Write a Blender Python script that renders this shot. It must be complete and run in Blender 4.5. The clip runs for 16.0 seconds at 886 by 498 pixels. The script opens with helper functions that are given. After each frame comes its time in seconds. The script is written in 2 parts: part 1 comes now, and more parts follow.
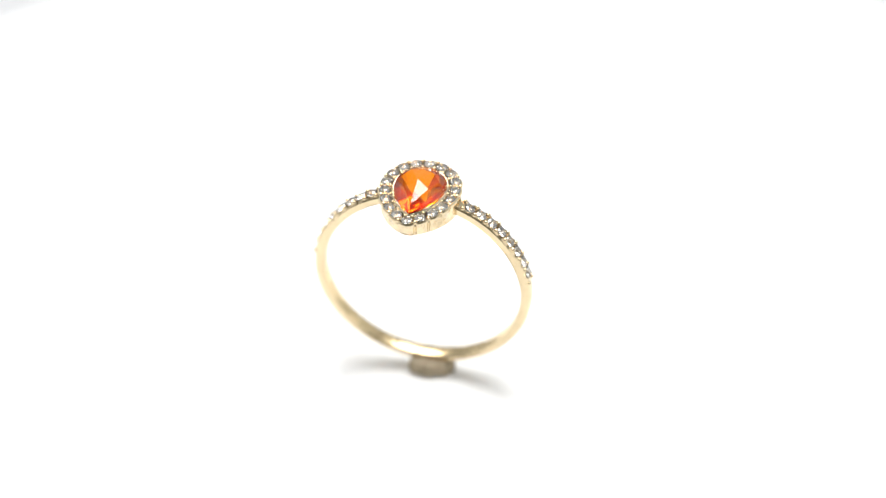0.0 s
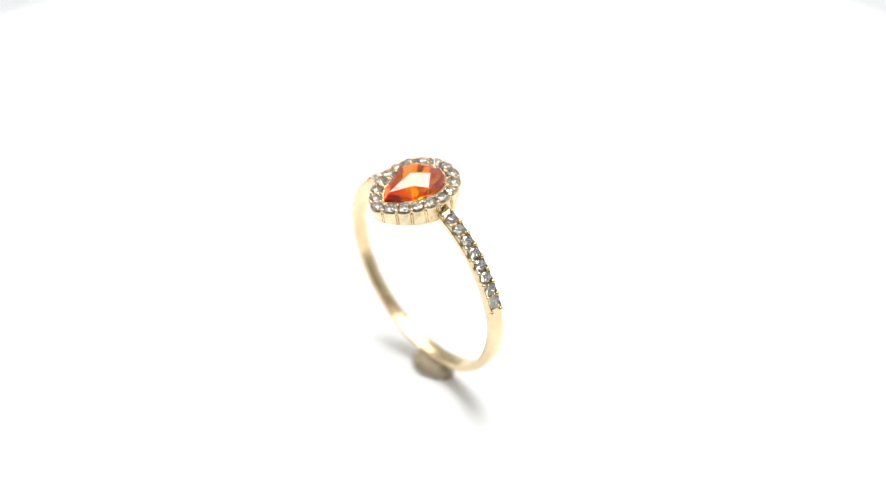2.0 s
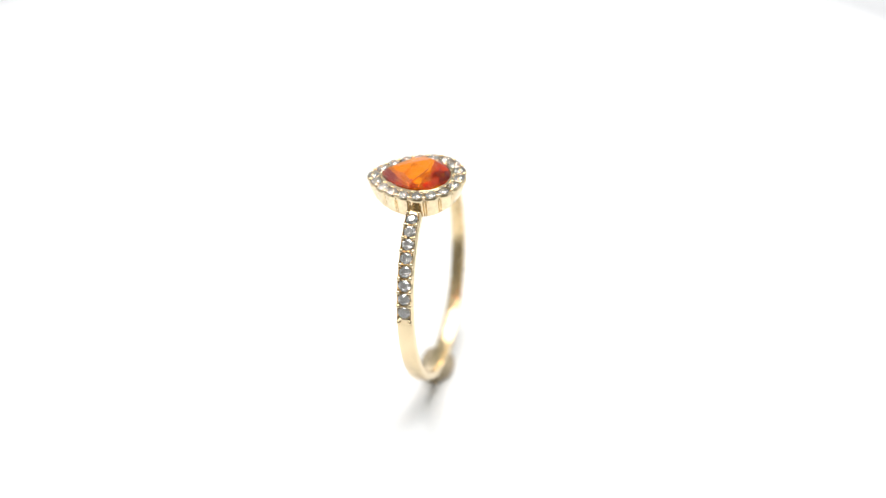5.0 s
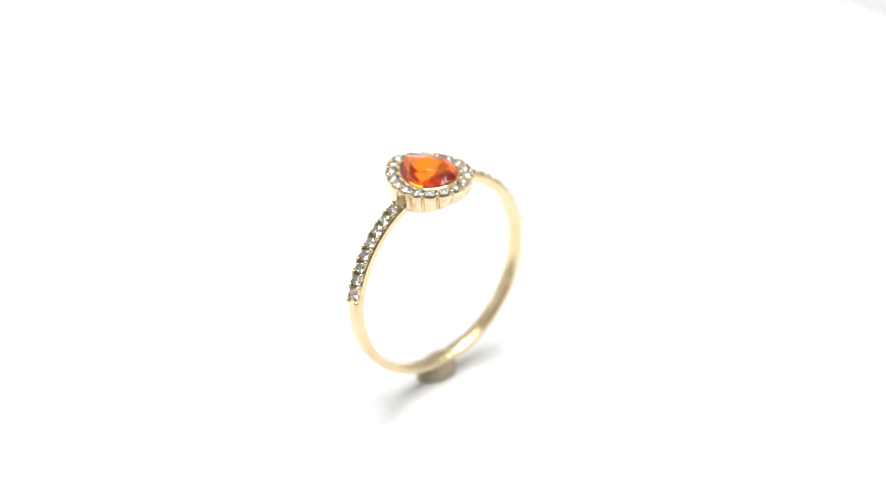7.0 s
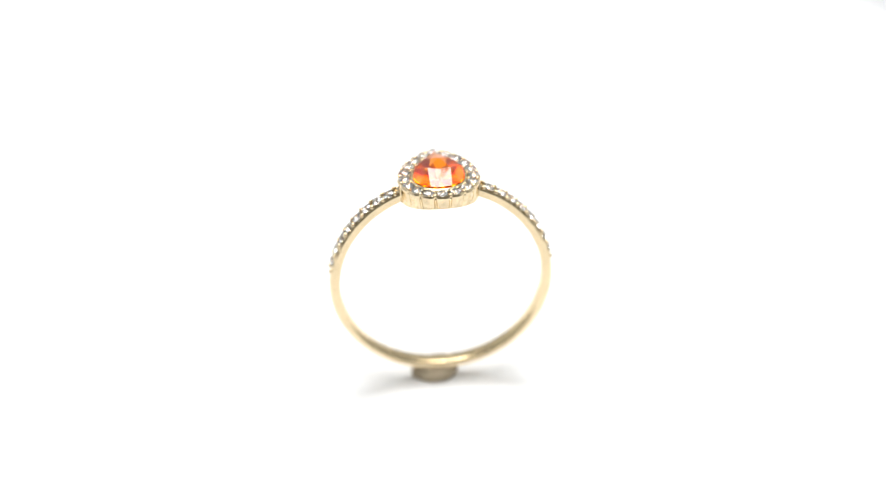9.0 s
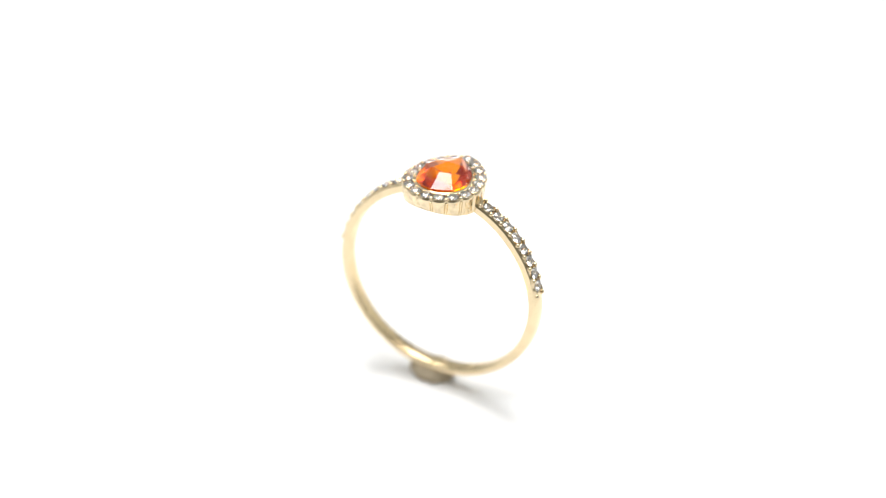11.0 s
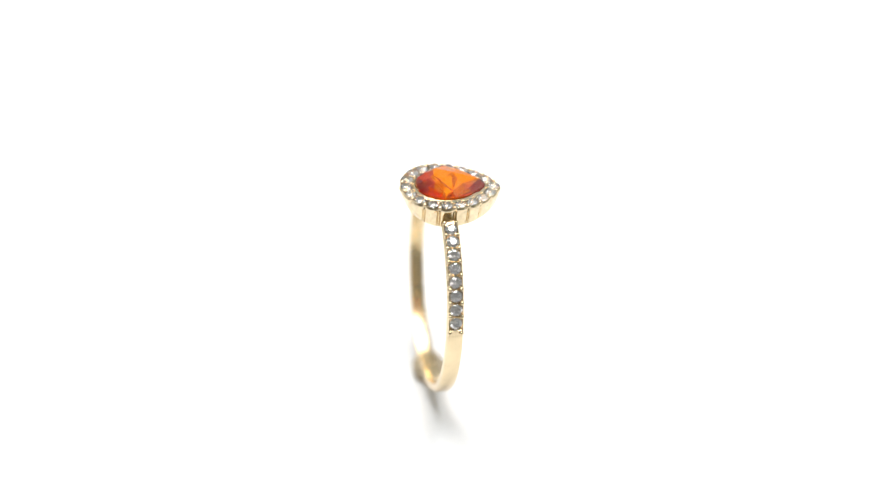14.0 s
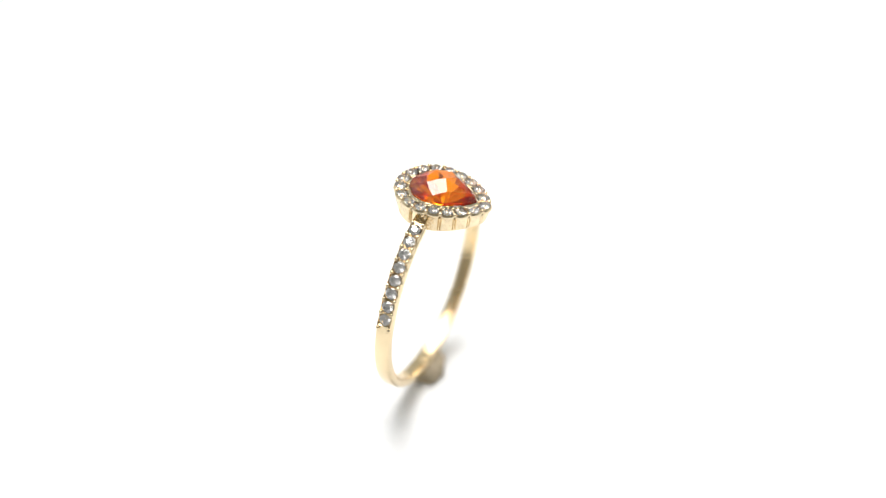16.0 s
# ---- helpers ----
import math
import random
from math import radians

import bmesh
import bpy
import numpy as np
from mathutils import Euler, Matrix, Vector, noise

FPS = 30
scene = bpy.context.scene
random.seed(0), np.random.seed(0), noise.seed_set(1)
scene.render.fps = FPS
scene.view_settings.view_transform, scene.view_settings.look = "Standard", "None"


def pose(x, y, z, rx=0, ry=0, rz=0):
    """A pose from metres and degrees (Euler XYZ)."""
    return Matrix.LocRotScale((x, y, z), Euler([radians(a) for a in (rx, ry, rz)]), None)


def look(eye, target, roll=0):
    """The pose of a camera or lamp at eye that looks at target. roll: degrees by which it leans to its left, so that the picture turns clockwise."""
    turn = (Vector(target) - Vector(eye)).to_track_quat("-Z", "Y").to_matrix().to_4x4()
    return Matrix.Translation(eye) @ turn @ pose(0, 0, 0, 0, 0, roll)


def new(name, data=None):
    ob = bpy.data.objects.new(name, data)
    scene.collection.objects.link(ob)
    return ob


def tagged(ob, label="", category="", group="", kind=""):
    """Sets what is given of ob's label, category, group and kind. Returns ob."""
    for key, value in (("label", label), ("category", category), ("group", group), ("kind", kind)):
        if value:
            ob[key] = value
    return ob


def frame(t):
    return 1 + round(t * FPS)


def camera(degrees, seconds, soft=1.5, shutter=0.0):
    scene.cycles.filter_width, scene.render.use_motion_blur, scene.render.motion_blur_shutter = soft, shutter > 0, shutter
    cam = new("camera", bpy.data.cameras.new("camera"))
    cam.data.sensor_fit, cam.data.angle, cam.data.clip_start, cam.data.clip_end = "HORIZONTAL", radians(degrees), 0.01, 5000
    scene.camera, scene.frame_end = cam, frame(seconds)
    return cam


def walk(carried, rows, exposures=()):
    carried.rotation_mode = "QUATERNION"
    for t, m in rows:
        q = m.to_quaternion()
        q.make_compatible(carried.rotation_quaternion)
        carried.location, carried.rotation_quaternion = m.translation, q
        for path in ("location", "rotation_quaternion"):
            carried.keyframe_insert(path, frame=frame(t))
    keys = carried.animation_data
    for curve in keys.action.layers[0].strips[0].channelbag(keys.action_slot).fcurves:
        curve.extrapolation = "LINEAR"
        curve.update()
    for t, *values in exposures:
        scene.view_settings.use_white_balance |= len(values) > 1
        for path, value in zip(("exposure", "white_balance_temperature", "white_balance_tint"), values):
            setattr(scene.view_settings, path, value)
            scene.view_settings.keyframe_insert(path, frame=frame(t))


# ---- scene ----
# ---- lens, camera and the turn of the table ----
cam = camera(19.77, 16.0, soft=1.05)
STAND = pose(0.000875, -0.16254, 0.12958, 90 - 35.826) @ pose(0, 0, 0, 0, 0, -0.29)
walk(cam, [(0.0, STAND), (16.0, STAND)])
cam.data.dof.use_dof = True
cam.data.dof.focus_distance = 0.1952
cam.data.dof.aperture_fstop = 11.5


def yaw(t):
    """Degrees of the turntable's turn."""
    drift = -0.6 * math.exp(-(t - 4.3) ** 2) - 0.6 * max(0.0, (t - 14.5) / 1.5) ** 2
    return -15.668 - 17.5754 * t + 0.0276 * (t - 8) ** 2 + 0.0021 * (t - 8) ** 3 + drift


# ---- light: a photo tent with one diffuse panel in its roof ----
world = bpy.data.worlds.new("world")
scene.world = world
world.use_nodes = True
world.node_tree.nodes["Background"].inputs[0].default_value = (0.97, 1.0, 0.98, 1)
world.node_tree.nodes["Background"].inputs[1].default_value = 0.21
panel_light = bpy.data.lights.new("panel_light", "AREA")
panel_light.shape, panel_light.size, panel_light.size_y = "RECTANGLE", 0.20, 0.29
panel_light.energy, panel_light.color = 1.52, (1.0, 1.0, 1.0)
new("panel_light", panel_light).matrix_world = look((0, 0.075, 0.297), (0, 0.075, 0))
scene.view_settings.exposure = 0.0


# ---- materials ----
def material(name, colour, rough=0.5, metal=0.0, transmission=0.0, ior=1.45, grain=0.0, grain_scale=4000.0, bump=0.0,
             spot=0.0, spot_scale=300.0):
    """A principled material with fine grain, broader variation and relief; scales are per metre."""
    m = bpy.data.materials.new(name)
    m.use_nodes = True
    nodes, links = m.node_tree.nodes, m.node_tree.links
    p = nodes["Principled BSDF"]
    p.inputs["Base Color"].default_value = (*colour, 1)
    p.inputs["Roughness"].default_value = rough
    p.inputs["Metallic"].default_value = metal
    p.inputs["Transmission Weight"].default_value = transmission
    p.inputs["IOR"].default_value = ior
    coord = nodes.new("ShaderNodeTexCoord")
    if grain or spot:
        fine, broad = nodes.new("ShaderNodeTexNoise"), nodes.new("ShaderNodeTexNoise")
        fine.inputs["Scale"].default_value, fine.inputs["Detail"].default_value = grain_scale, 6
        broad.inputs["Scale"].default_value, broad.inputs["Detail"].default_value = spot_scale, 3
        links.new(coord.outputs["Object"], fine.inputs["Vector"])
        links.new(coord.outputs["Object"], broad.inputs["Vector"])
        last = None
        for tex, amount in ((fine, grain), (broad, spot)):
            ramp = nodes.new("ShaderNodeMapRange")
            ramp.inputs["From Min"].default_value, ramp.inputs["From Max"].default_value = 0.3, 0.7
            ramp.inputs["To Min"].default_value, ramp.inputs["To Max"].default_value = 1 - amount, 1 + amount * 0.4
            links.new(tex.outputs["Fac"], ramp.inputs["Value"])
            mix = nodes.new("ShaderNodeMix")
            mix.data_type, mix.blend_type = "RGBA", "MULTIPLY"
            mix.inputs["Factor"].default_value = 1.0
            if last is None:
                mix.inputs["A"].default_value = (*colour, 1)
            else:
                links.new(last, mix.inputs["A"])
            links.new(ramp.outputs["Result"], mix.inputs["B"])
            last = mix.outputs["Result"]
        links.new(last, p.inputs["Base Color"])
        if metal:
            rr = nodes.new("ShaderNodeMapRange")
            rr.inputs["To Min"].default_value, rr.inputs["To Max"].default_value = rough * 0.6, rough * 1.5
            links.new(broad.outputs["Fac"], rr.inputs["Value"])
            links.new(rr.outputs["Result"], p.inputs["Roughness"])
        if bump:
            b = nodes.new("ShaderNodeBump")
            b.inputs["Strength"].default_value, b.inputs["Distance"].default_value = bump, 0.00004
            links.new(fine.outputs["Fac"], b.inputs["Height"])
            links.new(b.outputs["Normal"], p.inputs["Normal"])
    return m


GOLD = material("polished_gold", (0.83, 0.67, 0.43), 0.18, 1.0, grain=0.05, grain_scale=1800, bump=0.45, spot=0.08, spot_scale=700)
SATIN_GOLD = material("satin_gold", (0.84, 0.66, 0.39), 0.25, 1.0, grain=0.08, grain_scale=2200, bump=0.6, spot=0.15, spot_scale=500)
CAST_GOLD = material("cast_gold", (0.86, 0.70, 0.46), 0.16, 1.0, grain=0.12, grain_scale=5000, bump=0.9, spot=0.22, spot_scale=1500)


def crystal_crown(name, colour, ior):
    """Polished upper facets: colourless gloss over tinted, clear refraction."""
    m = bpy.data.materials.new(name)
    m.use_nodes = True
    nodes, links = m.node_tree.nodes, m.node_tree.links
    nodes.remove(nodes["Principled BSDF"])
    bent, gloss, mix = nodes.new("ShaderNodeBsdfRefraction"), nodes.new("ShaderNodeBsdfGlossy"), nodes.new("ShaderNodeMixShader")
    fresnel = nodes.new("ShaderNodeFresnel")
    fresnel.inputs["IOR"].default_value = bent.inputs["IOR"].default_value = ior
    bent.inputs["Color"].default_value, bent.inputs["Roughness"].default_value = (*colour, 1), 0.0
    gloss.inputs["Color"].default_value, gloss.inputs["Roughness"].default_value = (1, 1, 1, 1), 0.015
    links.new(fresnel.outputs[0], mix.inputs["Fac"])
    links.new(bent.outputs[0], mix.inputs[1])
    links.new(gloss.outputs[0], mix.inputs[2])
    links.new(mix.outputs[0], nodes["Material Output"].inputs["Surface"])
    return m


def crystal_back(name, colour, ior, fill, fill_share):
    """Lower facets: tinted glass mixed with diffuse colour that stands in for inner reflections."""
    m = bpy.data.materials.new(name)
    m.use_nodes = True
    nodes, links = m.node_tree.nodes, m.node_tree.links
    nodes.remove(nodes["Principled BSDF"])
    glass, soft, mix = nodes.new("ShaderNodeBsdfGlass"), nodes.new("ShaderNodeBsdfDiffuse"), nodes.new("ShaderNodeMixShader")
    glass.inputs["Color"].default_value, glass.inputs["IOR"].default_value, glass.inputs["Roughness"].default_value = (*colour, 1), ior, 0.0
    soft.inputs["Color"].default_value = (*fill, 1)
    mix.inputs["Fac"].default_value = fill_share
    links.new(glass.outputs[0], mix.inputs[1])
    links.new(soft.outputs[0], mix.inputs[2])
    links.new(mix.outputs[0], nodes["Material Output"].inputs["Surface"])
    return m


ORANGE = crystal_crown("orange_gem", (1.0, 0.88, 0.07), 1.85)
ORANGE_BACK = crystal_back("orange_gem_back", (1.0, 0.33, 0.008), 1.85, (1.0, 0.06, 0.003), 0.20)
# The warm tint puts cream reflected from the gold into the stones' colour.
CLEAR = material("clear_gem", (1.0, 0.96, 0.91), 0.0, 0.0, 0.97, 2.15)
PUTTY = material("putty", (0.50, 0.41, 0.28), 0.7, grain=0.25, grain_scale=3000, bump=0.8, spot=0.30, spot_scale=600)
DISC = material("white_disc", (0.86, 0.86, 0.86), 0.55, grain=0.02, grain_scale=2500, bump=0.03, spot=0.02, spot_scale=60)
# The floor's weaker light beyond the disc is put into this darker colour.
FLOOR = material("dimmed_cloth", (0.55, 0.55, 0.56), 0.9, grain=0.05, grain_scale=1500, bump=0.2, spot=0.03, spot_scale=30)
TENT = material("tent_cloth", (0.71, 0.725, 0.715), 0.9, grain=0.05, grain_scale=1500, bump=0.2, spot=0.03, spot_scale=30)
MM = 0.001


def part(name, bm, mat, parent=None, label="", smooth=False):
    """Links a bmesh, built in millimetres, as one mesh object."""
    bmesh.ops.scale(bm, vec=(MM, MM, MM), verts=bm.verts)
    bmesh.ops.recalc_face_normals(bm, faces=bm.faces)
    me = bpy.data.meshes.new(name)
    bm.to_mesh(me)
    bm.free()
    me.materials.append(mat)
    if smooth:
        me.shade_smooth()
        me.set_sharp_from_angle(angle=radians(smooth))
    ob = new(name, me)
    if parent:
        ob.parent = parent
    if label:
        tagged(ob, label)
    return ob


def again(ob, m, parent):
    """Another piece alike, on the same mesh."""
    o = new(ob.name.split(".")[0], ob.data)
    o.parent = parent
    o.matrix_basis = m
    return o


def loft(bm, rows, closed_rows=True, closed_cols=True):
    """Quads between rows of points."""
    grid = [[bm.verts.new(p) for p in row] for row in rows]
    n, k = len(grid), len(grid[0])
    for i in range(n if closed_rows else n - 1):
        for j in range(k if closed_cols else k - 1):
            a, b = grid[i], grid[(i + 1) % n]
            bm.faces.new((a[j], a[(j + 1) % k], b[(j + 1) % k], b[j]))
    return grid


# ---- the tent and the turntable ----
def box(bm, lo, hi):
    m = Matrix.Translation([(a + b) / 2 for a, b in zip(lo, hi)]) @ Matrix.Diagonal([b - a for a, b in zip(lo, hi)] + [1])
    bmesh.ops.create_cube(bm, size=1, matrix=m)


def tent():
    for name, lo, hi in (("floor", (-250, -250, -28), (250, 450, -20)),
                         ("wall_north", (-250, 450, -28), (250, 456, 330)),
                         ("wall_east", (250, -130, -28), (256, 456, 330)),
                         ("wall_west", (-256, -130, -28), (-250, 456, 330)),
                         ("ceiling", (-256, -130, 330), (256, 456, 336))):
        bm = bmesh.new()
        box(bm, lo, hi)
        tagged(part(name, bm, FLOOR if name == "floor" else TENT), "cloth floor of a photo light tent, its colour darkened for weaker light" if name == "floor" else "pale cloth lining of a photo light tent", "light tent", kind="structure")


def lathe(profile, n=96):
    bm = bmesh.new()
    loft(bm, [[(r * math.cos(2 * math.pi * i / n), r * math.sin(2 * math.pi * i / n), z) for r, z in profile] for i in range(n)],
         True, False)
    bmesh.ops.remove_doubles(bm, verts=bm.verts, dist=1e-4)
    return bm


DISC_R, DISC_OFF = 73.6, (2.4, -1.1)


def turntable():
    t = new("turntable")
    tagged(t, "round matt white display turntable under the ring", "turntable")
    top = part("platter", lathe([(0, 0), (DISC_R - 1, 0), (DISC_R - 0.3, -0.3), (DISC_R, -1), (DISC_R, -8), (0, -8)], 192), DISC, t, smooth=40)
    top.location = (DISC_OFF[0] * MM, DISC_OFF[1] * MM, 0)
    part("base", lathe([(0, -8), (DISC_R - 14, -8), (DISC_R - 12, -19), (DISC_R - 10, -20), (0, -20)], 96), TENT, t, smooth=40)
    return t


# ---- the ring ----
R_IN, R_OUT, R_PAVE = 7.95, 8.78, 8.86
HALF_W = 0.65
PAVE_B, STONE_B, STEP = 81.9, 75.12, 6.92          # degrees from the top: end of the shoulder, its last stone, from stone to stone
HEAD_LOW, HEAD_TOP = 7.71, 9.23
HALO_OFF, HALO_N = 0.71, 18
PEAR_R, PEAR_L, PEAR_Y = 2.0, 3.46, 0.20               # round end's radius, its centre to the tip, its centre along the finger


def pear(off, s):
    """Point and outward normal of the stone's outline moved out by off, s from 0 to 1 by length along the halo's middle line;
    s = 0 is the tip, at -y; the round end is at +y."""
    oc, rho = HALO_OFF, (PEAR_R ** 2 + PEAR_L ** 2) / (2 * PEAR_R)
    phi = math.asin(PEAR_L / rho)
    tip, side, rnd = (math.pi / 2 - phi) * oc, phi * (rho + oc), math.pi / 2 * (PEAR_R + oc)
    half = tip + side + rnd
    d = (s % 1.0) * 2 * half
    mirror = d > half
    if mirror:
        d = 2 * half - d
    if d < tip:
        a = -math.pi / 2 + d / oc
        p = Vector((0, -PEAR_L))
    elif d < tip + side:
        a = -phi + (d - tip) / (rho + oc)
        p = Vector((PEAR_R - rho + rho * math.cos(a), rho * math.sin(a)))
    else:
        a = (d - tip - side) / (PEAR_R + oc)
        p = Vector((PEAR_R * math.cos(a), PEAR_R * math.sin(a)))
    n = Vector((math.cos(a), math.sin(a)))
    q = p + n * off + Vector((0, PEAR_Y))
    if mirror:
        q.x, n.x = -q.x, -n.x
    return q, n


def shank():
    """The plain band below and the thicker, flat-topped shoulders that carry the stones."""
    bm = bmesh.new()
    rows = []
    n = 720
    for i in range(n + 1):
        a = 19 + 322 * i / n
        d = min(a, 360 - a)
        on = d < PAVE_B
        grow = 0.10 * max(0.0, (d - 50) / 40) if d < 90 else 0.10 - 0.34 * ((d - 90) / 90) ** 1.4
        w = HALF_W if on else HALF_W - 0.02 + 0.03 * max(0, (d - 140) / 40)
        ri, rp, ro = R_IN + grow, R_PAVE + grow, R_OUT + grow - 0.11 * min(1.0, max(0.0, (d - 110) / 35))
        inner = [(ri + 0.05, -w + 0.08), (ri, -w + 0.25), (ri, w - 0.25), (ri + 0.05, w - 0.08), (ri + 0.2, w)]
        if on:
            dip = 0.12 * max(0.0, math.cos(2 * math.pi * (d - STONE_B) / STEP)) ** 0.6 if d < STONE_B + STEP / 2 else 0.0
            top = rp - 0.03 - dip
            cup = abs(math.cos(math.pi * (d - STONE_B) / STEP)) if 25 < d < STONE_B + STEP / 2 else 0.0
            low = rp - 0.09 - 0.42 * min(1.0, 1.6 * cup) ** 0.7
            outer = [(rp - 0.30, w), (rp - 0.22, w - 0.05), (top, w - 0.11), (low, w - 0.22), (low, -w + 0.22), (top, -w + 0.11), (rp - 0.22, -w + 0.05), (rp - 0.30, -w)]
        else:
            outer = [(ro - 0.26, w), (ro - 0.15, w - 0.03), (ro - 0.07, w - 0.12), (ro, w - 0.30), (ro, -w + 0.30), (ro - 0.07, -w + 0.12), (ro - 0.15, -w + 0.03), (ro - 0.26, -w)]
        sec = inner + outer + [(ri + 0.2, -w)]
        ar = math.radians(a)
        rows.append([(r * math.sin(ar), y, r * math.cos(ar)) for r, y in sec])
    grid = loft(bm, rows, closed_rows=False)
    bm.faces.new(grid[0])
    bm.faces.new(grid[-1])
    return bm


def head():
    """Scalloped setting: outer wall, channel for the small stones, rim round the large one."""
    bm = bmesh.new()
    rows = []
    n = HALO_N * 28
    for i in range(n):
        s = i / n
        lobe = abs(math.cos(math.pi * s * HALO_N))
        edge = abs((s * HALO_N) % 1.0 - 0.5)                # 0 at the joint between two stones
        cut = 0.11 * math.exp(-((edge - 0.075) / 0.035) ** 2)
        ny = pear(0, s)[1].y
        taper = 0.06 + (0.34 if ny > 0 else 0.16) * ny ** 2
        wall = HALO_OFF + 0.47
        o = HALO_OFF + 0.36 + 0.18 * lobe ** 0.6
        sag = 0.10 * (1 - lobe) ** 1.5                      # the lip hangs lower under each stone
        z0, z1 = HEAD_LOW + 0.08 - 0.05 * pear(HALO_OFF, s)[0].x ** 2, HEAD_TOP      # the underside follows the finger
        row = []
        seat = 0.04 + 0.40 * min(1.0, 1.6 * lobe) ** 0.7    # a cup under each stone, a bar between two
        rail = min(0.40, o - HALO_OFF - 0.14)
        for off, z in ((0.05, z0), (wall - 0.10 - taper, z0), (wall - 0.02 - taper - 0.6 * cut, z0 + 0.06), (wall - 0.6 * taper - cut, z0 + 0.45), (wall - 0.02 - cut, z1 - 0.52 + sag),
                       (o - 0.03, z1 - 0.44 + sag), (o + 0.02, z1 - 0.32 + sag), (o + 0.01, z1 - 0.19 + sag * 0.5), (o - 0.04, z1 - 0.09), (o - 0.09, z1 - 0.04), (HALO_OFF + rail, z1 - 0.06), (HALO_OFF + 0.08, z1 - seat),
                       (HALO_OFF - 0.08, z1 - seat), (0.27, z1 - 0.12), (0.17, z1 - 0.02), (0.10, z1 + 0.03), (0.03, z1 + 0.02), (-0.08, z1 - 0.14), (0.02, z1 - 0.5)):
            q, _ = pear(off, s)
            row.append((q.x, q.y, z))
        rows.append(row)
    loft(bm, rows)
    return bm


def brilliant(radius, table=0.55, crown=0.34, depth=0.86, n=8):
    """A round brilliant; its girdle is at z = 0."""
    bm = bmesh.new()
    ring = lambda r, z, k, turn: [bm.verts.new((r * math.cos(2 * math.pi * (i + turn) / k), r * math.sin(2 * math.pi * (i + turn) / k), z)) for i in range(k)]
    t = ring(radius * table, radius * crown, n, 0.5)
    m = ring(radius * 0.80, radius * crown * 0.55, n, 0.0)
    g = ring(radius, 0.0, 2 * n, 0.0)
    h = ring(radius, -radius * 0.06, 2 * n, 0.0)
    c = bm.verts.new((0, 0, -radius * depth))
    bm.faces.new(t)
    for i in range(n):
        j = (i + 1) % n
        bm.faces.new((t[i], t[i - 1], m[i]))
        bm.faces.new((t[i], m[i], g[2 * i + 1], m[j]))
        bm.faces.new((m[i], g[2 * i], g[2 * i + 1]))
        bm.faces.new((m[i], g[2 * i - 1], g[2 * i]))
        bm.faces.new((h[2 * i - 1], h[2 * i], h[2 * i + 1], c))
    for i in range(2 * n):
        j = (i + 1) % (2 * n)
        bm.faces.new((g[i], g[j], h[j], h[i]))
    return bm


def pear_gem():
    """The pear-shaped stone: large kites and folded facets round a low peak, girdle facets and a pavilion; the girdle is at z = 0."""
    bm = bmesh.new()
    n = 8
    cx, cy = 0.0, PEAR_Y - 0.75

    def at(f, s, z):
        q, _ = pear(0.02, s)
        return bm.verts.new((cx + (q.x - cx) * f, cy + (q.y - cy) * f, z))
    peak = bm.verts.new((cx, cy, 1.25))
    side_s, corner_low, corner_high = 0.285, 0.165, 0.375
    mids = [bm.verts.new((x, cy + y, z)) for x, y, z in ((1.0, -0.62, 0.85), (0.9, 1.2, 1.015), (-0.9, 1.2, 1.015), (-1.0, -0.62, 0.85))]
    outs = [bm.verts.new((x, cy + y, z)) for x, y, z in ((1.82, 0.25, 0.62), (0.0, 2.25, 0.44), (-1.82, 0.25, 0.62), (0.0, -2.25, 0.56))]          # right, round end, left, tip
    girdle_s = [0.0, 0.075, corner_low, 0.225, side_s, 0.33, corner_high, 0.44, 0.5]
    girdle_s += [1 - v for v in girdle_s[-2:0:-1]]
    g = [at(1.0, s, 0.12) for s in girdle_s]
    h = [at(1.0, s, -0.04) for s in girdle_s]
    for i in range(4):
        if i == 3:                                          # folded along the middle towards the tip
            bm.faces.new((peak, mids[3], outs[3]))
            bm.faces.new((peak, outs[3], mids[0]))
        elif i == 1:                                        # folded across at the round end
            fold = bm.verts.new((cx, cy + 1.45, 1.0))
            for a, b in ((mids[1], outs[1]), (outs[1], mids[2])):
                bm.faces.new((fold, a, b))
            bm.faces.new((peak, mids[1], fold))
            bm.faces.new((peak, fold, mids[2]))
        else:
            bm.faces.new((peak, mids[i], outs[i], mids[(i + 1) % 4]))
    # girdle index of each corner and each kite's foot
    corner, foot = [2, 6, 10, 14], [4, 8, 12, 16]
    for i in range(4):
        c0, f0 = corner[i], foot[i]
        f_before = foot[i - 1] % 16
        bm.faces.new((mids[i], outs[i], g[c0 + 1]))
        bm.faces.new((mids[i], g[c0 + 1], g[c0]))
        bm.faces.new((outs[i], g[f0 % 16], g[c0 + 1]))
        bm.faces.new((mids[i], g[c0], g[c0 - 1]))
        bm.faces.new((mids[i], g[c0 - 1], outs[i - 1]))
        bm.faces.new((outs[i - 1], g[c0 - 1], g[f_before]))
    c = bm.verts.new((cx, cy, -1.45))
    for i in range(n):
        bm.faces.new((h[2 * i], h[2 * i + 1], c))
        bm.faces.new((h[2 * i + 1], h[(2 * i + 2) % 16], c))
    for i in range(16):
        j = (i + 1) % 16
        bm.faces.new((g[i], g[j], h[j], h[i]))
    return bm


def bead(r):
    bm = bmesh.new()
    bmesh.ops.create_icosphere(bm, subdivisions=2, radius=r)
    return bm


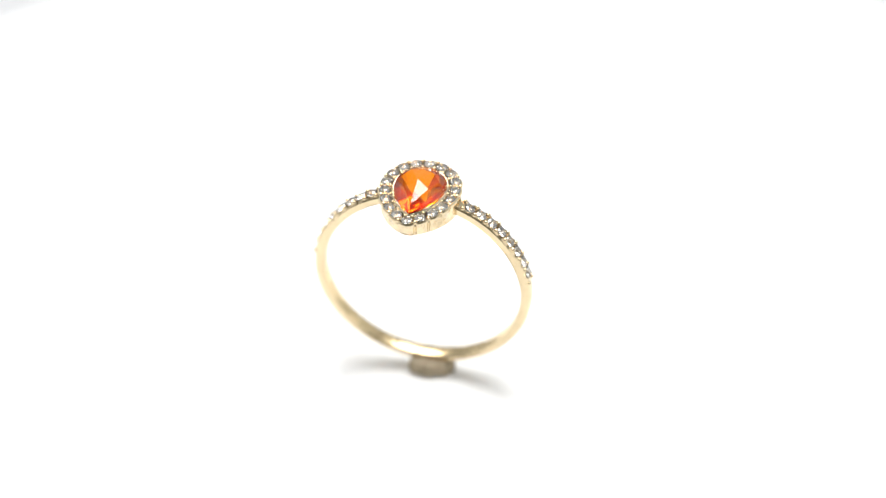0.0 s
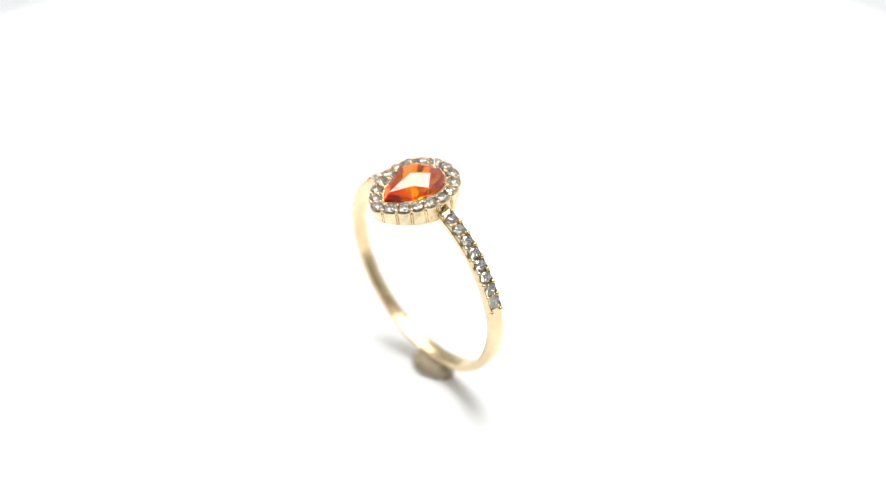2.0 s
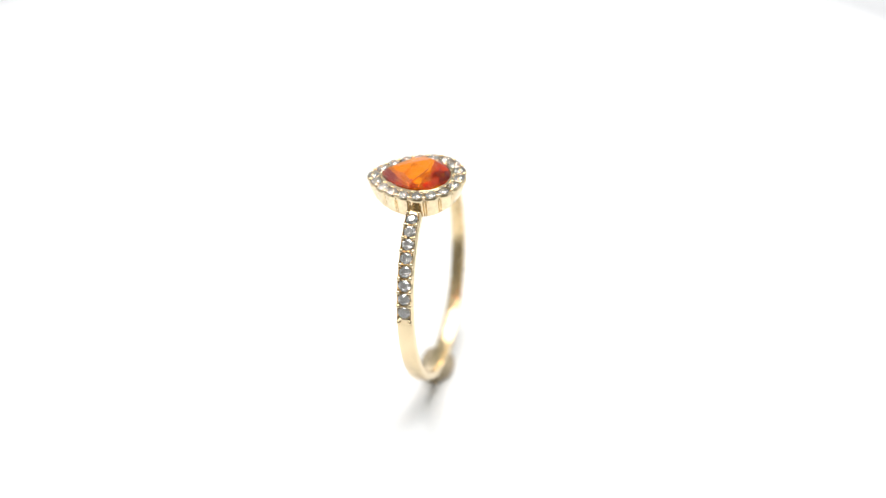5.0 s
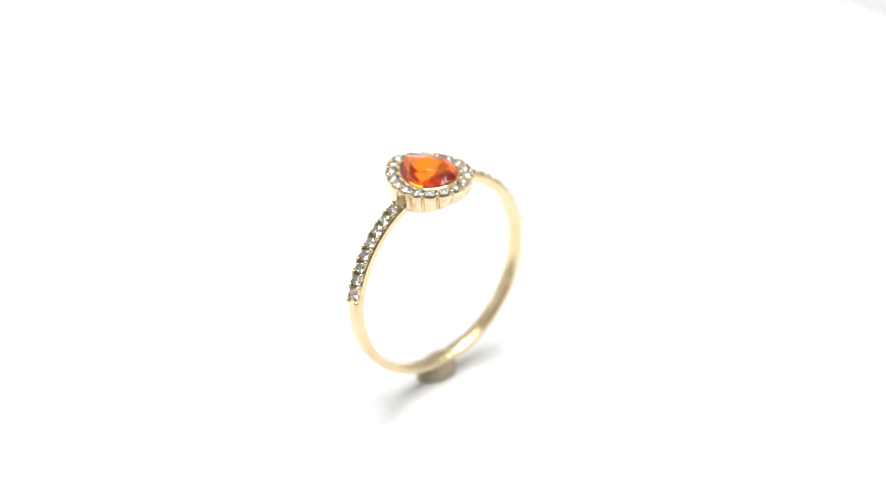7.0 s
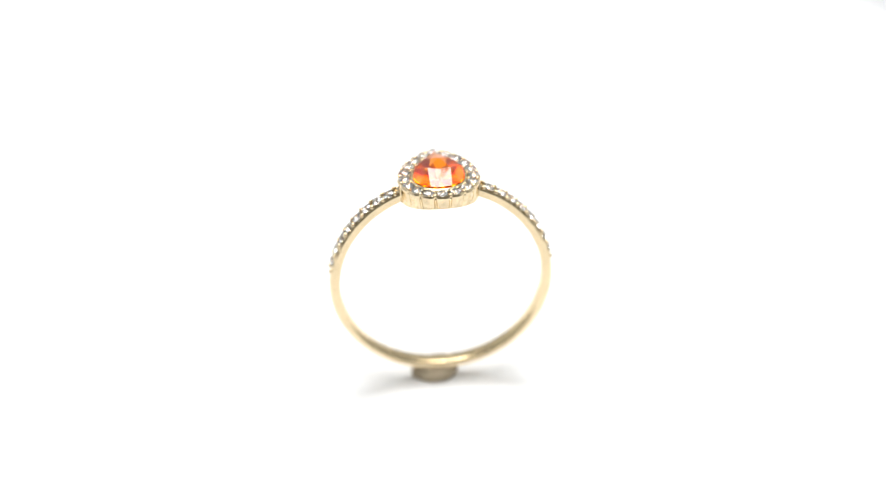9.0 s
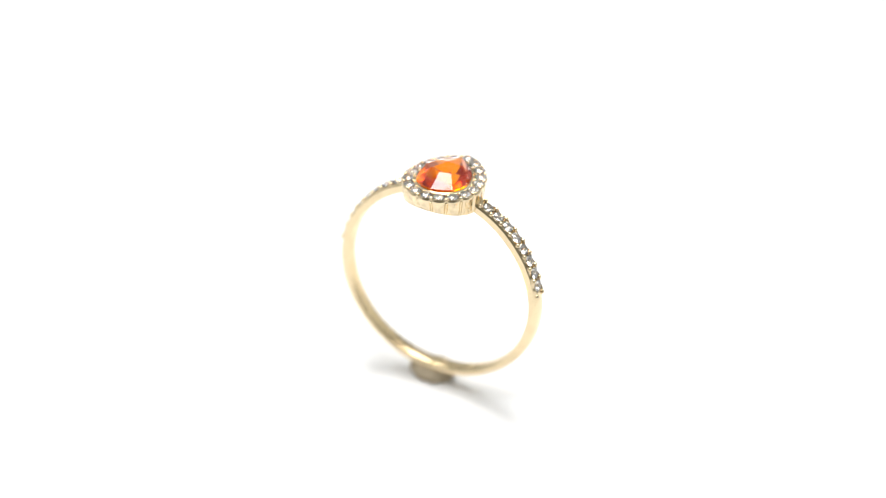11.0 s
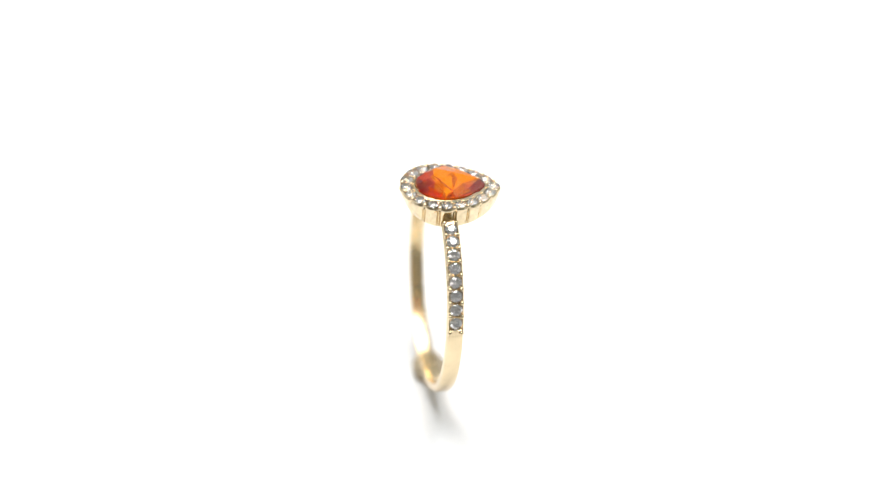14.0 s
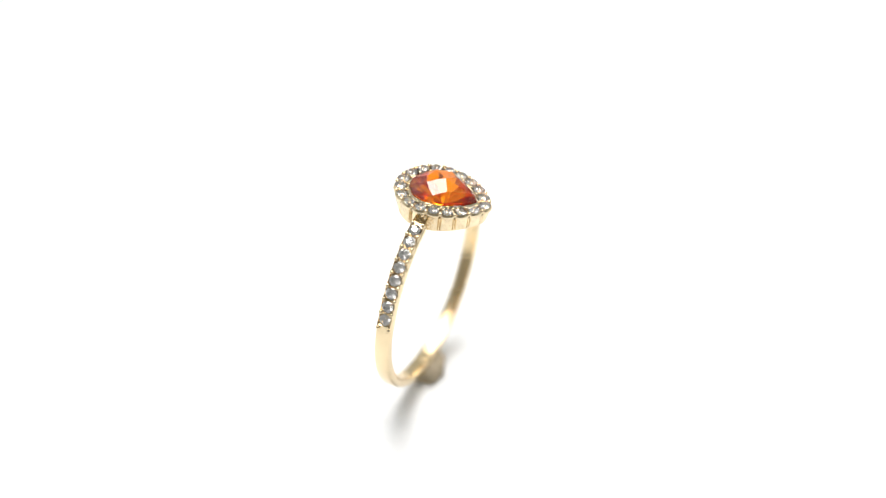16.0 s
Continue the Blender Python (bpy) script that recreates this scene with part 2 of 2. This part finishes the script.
def finger_ring():
    ring = new("finger_ring")
    tagged(ring, "yellow gold ring with orange pear stone in clear stone halo", "ring")
    band = part("shank", shank(), GOLD, ring, "polished yellow gold band", smooth=25)
    band.data.materials.append(SATIN_GOLD)                  # the inside keeps its satin finish
    for p in band.data.polygons:
        c = p.center
        if math.hypot(c.x, c.z) < (R_IN + 0.12) * MM and abs(p.normal.y) < 0.5:
            p.material_index = 1
    hd = part("head", head(), CAST_GOLD, ring, "scalloped yellow gold halo setting", smooth=40)
    gem = part("gemstone", pear_gem(), ORANGE, ring, "faceted orange pear-cut stone")
    gem.data.materials.append(ORANGE_BACK)
    for p in gem.data.polygons:
        p.material_index = 1 if p.center.z < -0.00007 else 0
    tilt = pose(0, 0, 0.009, 1.2) @ pose(0, 0, -0.009)
    hd.matrix_basis = tilt
    gem.matrix_basis = tilt @ pose(0, 0, (HEAD_TOP + 0.02) * MM)
    stone = claw = None
    for i in range(HALO_N):
        q, nrm = pear(HALO_OFF, i / HALO_N)
        m = pose(q.x * MM, q.y * MM, (HEAD_TOP - 0.02) * MM, 0, 0, 40 * i)
        if stone is None:
            stone = part("halo_stone", brilliant(0.455), CLEAR, hd, "small clear round stone")
            stone.matrix_basis = m
            claw = part("claw", bead(0.15), GOLD, hd, "gold bead claw", smooth=60)
        else:
            again(stone, m, hd)
        for k, off in ((0, HALO_OFF + 0.33), (1, HALO_OFF - 0.40)):
            q, nrm = pear(off, (i + 0.5) / HALO_N)
            m = pose(q.x * MM, q.y * MM, (HEAD_TOP - 0.07) * MM) @ Matrix.Diagonal((1.15, 1.15, 1.1, 1) if k == 0 else (0.8, 0.8, 0.8, 1))
            if i == 0 and k == 0:
                claw.matrix_basis = m
            else:
                again(claw, m, hd)
    small = claw_b = None
    for side in (1, -1):
        for i in range(9):
            a = side * (STONE_B - STEP * i)
            rad = math.radians(a)
            if i < 8:
                r = (R_PAVE - 0.05 + 0.06 * max(0.0, (abs(a) - 55) / 25)) * MM
                m = pose(r * math.sin(rad), 0, r * math.cos(rad), 0, a, 0) @ pose(0, 0, 0, 0, 0, 17 * i)
                if small is None:
                    small = part("shoulder_stone", brilliant(0.47), CLEAR, ring, "small clear round stone")
                    small.matrix_basis = m
                else:
                    again(small, m, ring)
            b = math.radians(a + side * STEP * (0.5 if i else 0.74))
            for w in (-0.45, 0.45):
                r = (R_PAVE - 0.05 + 0.06 * max(0.0, (abs(a) - 55) / 25)) * MM
                m = pose(r * math.sin(b), w * MM, r * math.cos(b))
                if claw_b is None:
                    claw_b = part("shoulder_claw", bead(0.19), GOLD, ring, "gold bead claw", smooth=60)
                    claw_b.matrix_basis = m
                else:
                    again(claw_b, m, ring)
    return ring


def putty():
    bm = bmesh.new()
    n = 40
    rows = []
    for i in range(n):
        a = 2 * math.pi * i / n
        w = 1 + 0.07 * math.sin(2 * a + 0.6) + 0.05 * math.sin(3 * a + 2) + 0.03 * math.sin(7 * a)
        rows.append([(1.06 * r * w * math.cos(a), 0.82 * r * w * math.sin(a), z) for r, z in ((0.01, 0), (1.55, 0), (1.68, 0.15), (1.72, 0.55), (1.62, 0.95), (1.3, 1.2), (0.6, 1.27), (0.01, 1.27))])
    loft(bm, rows, True, False)
    bmesh.ops.remove_doubles(bm, verts=bm.verts, dist=0.03)
    ob = part("putty_blob", bm, PUTTY, None, smooth=60)
    return tagged(ob, "brown lump of putty holding the ring upright", "putty")


RING_AT = (-0.0007, -0.0001, 0.00945)
RING_LEAN = (4.68, 0.24)
tent()
table = turntable()
ring = finger_ring()
lump = putty()


def motions():
    times = [0.5 * i for i in range(33)]
    turn = lambda t: pose(0, 0, 0, 0, 0, yaw(t))
    walk(table, [(t, turn(t)) for t in times])
    walk(lump, [(t, turn(t) @ pose(-0.0002, 0.0003, 0)) for t in times])
    walk(ring, [(t, turn(t) @ pose(*RING_AT, *RING_LEAN)) for t in times])


motions()
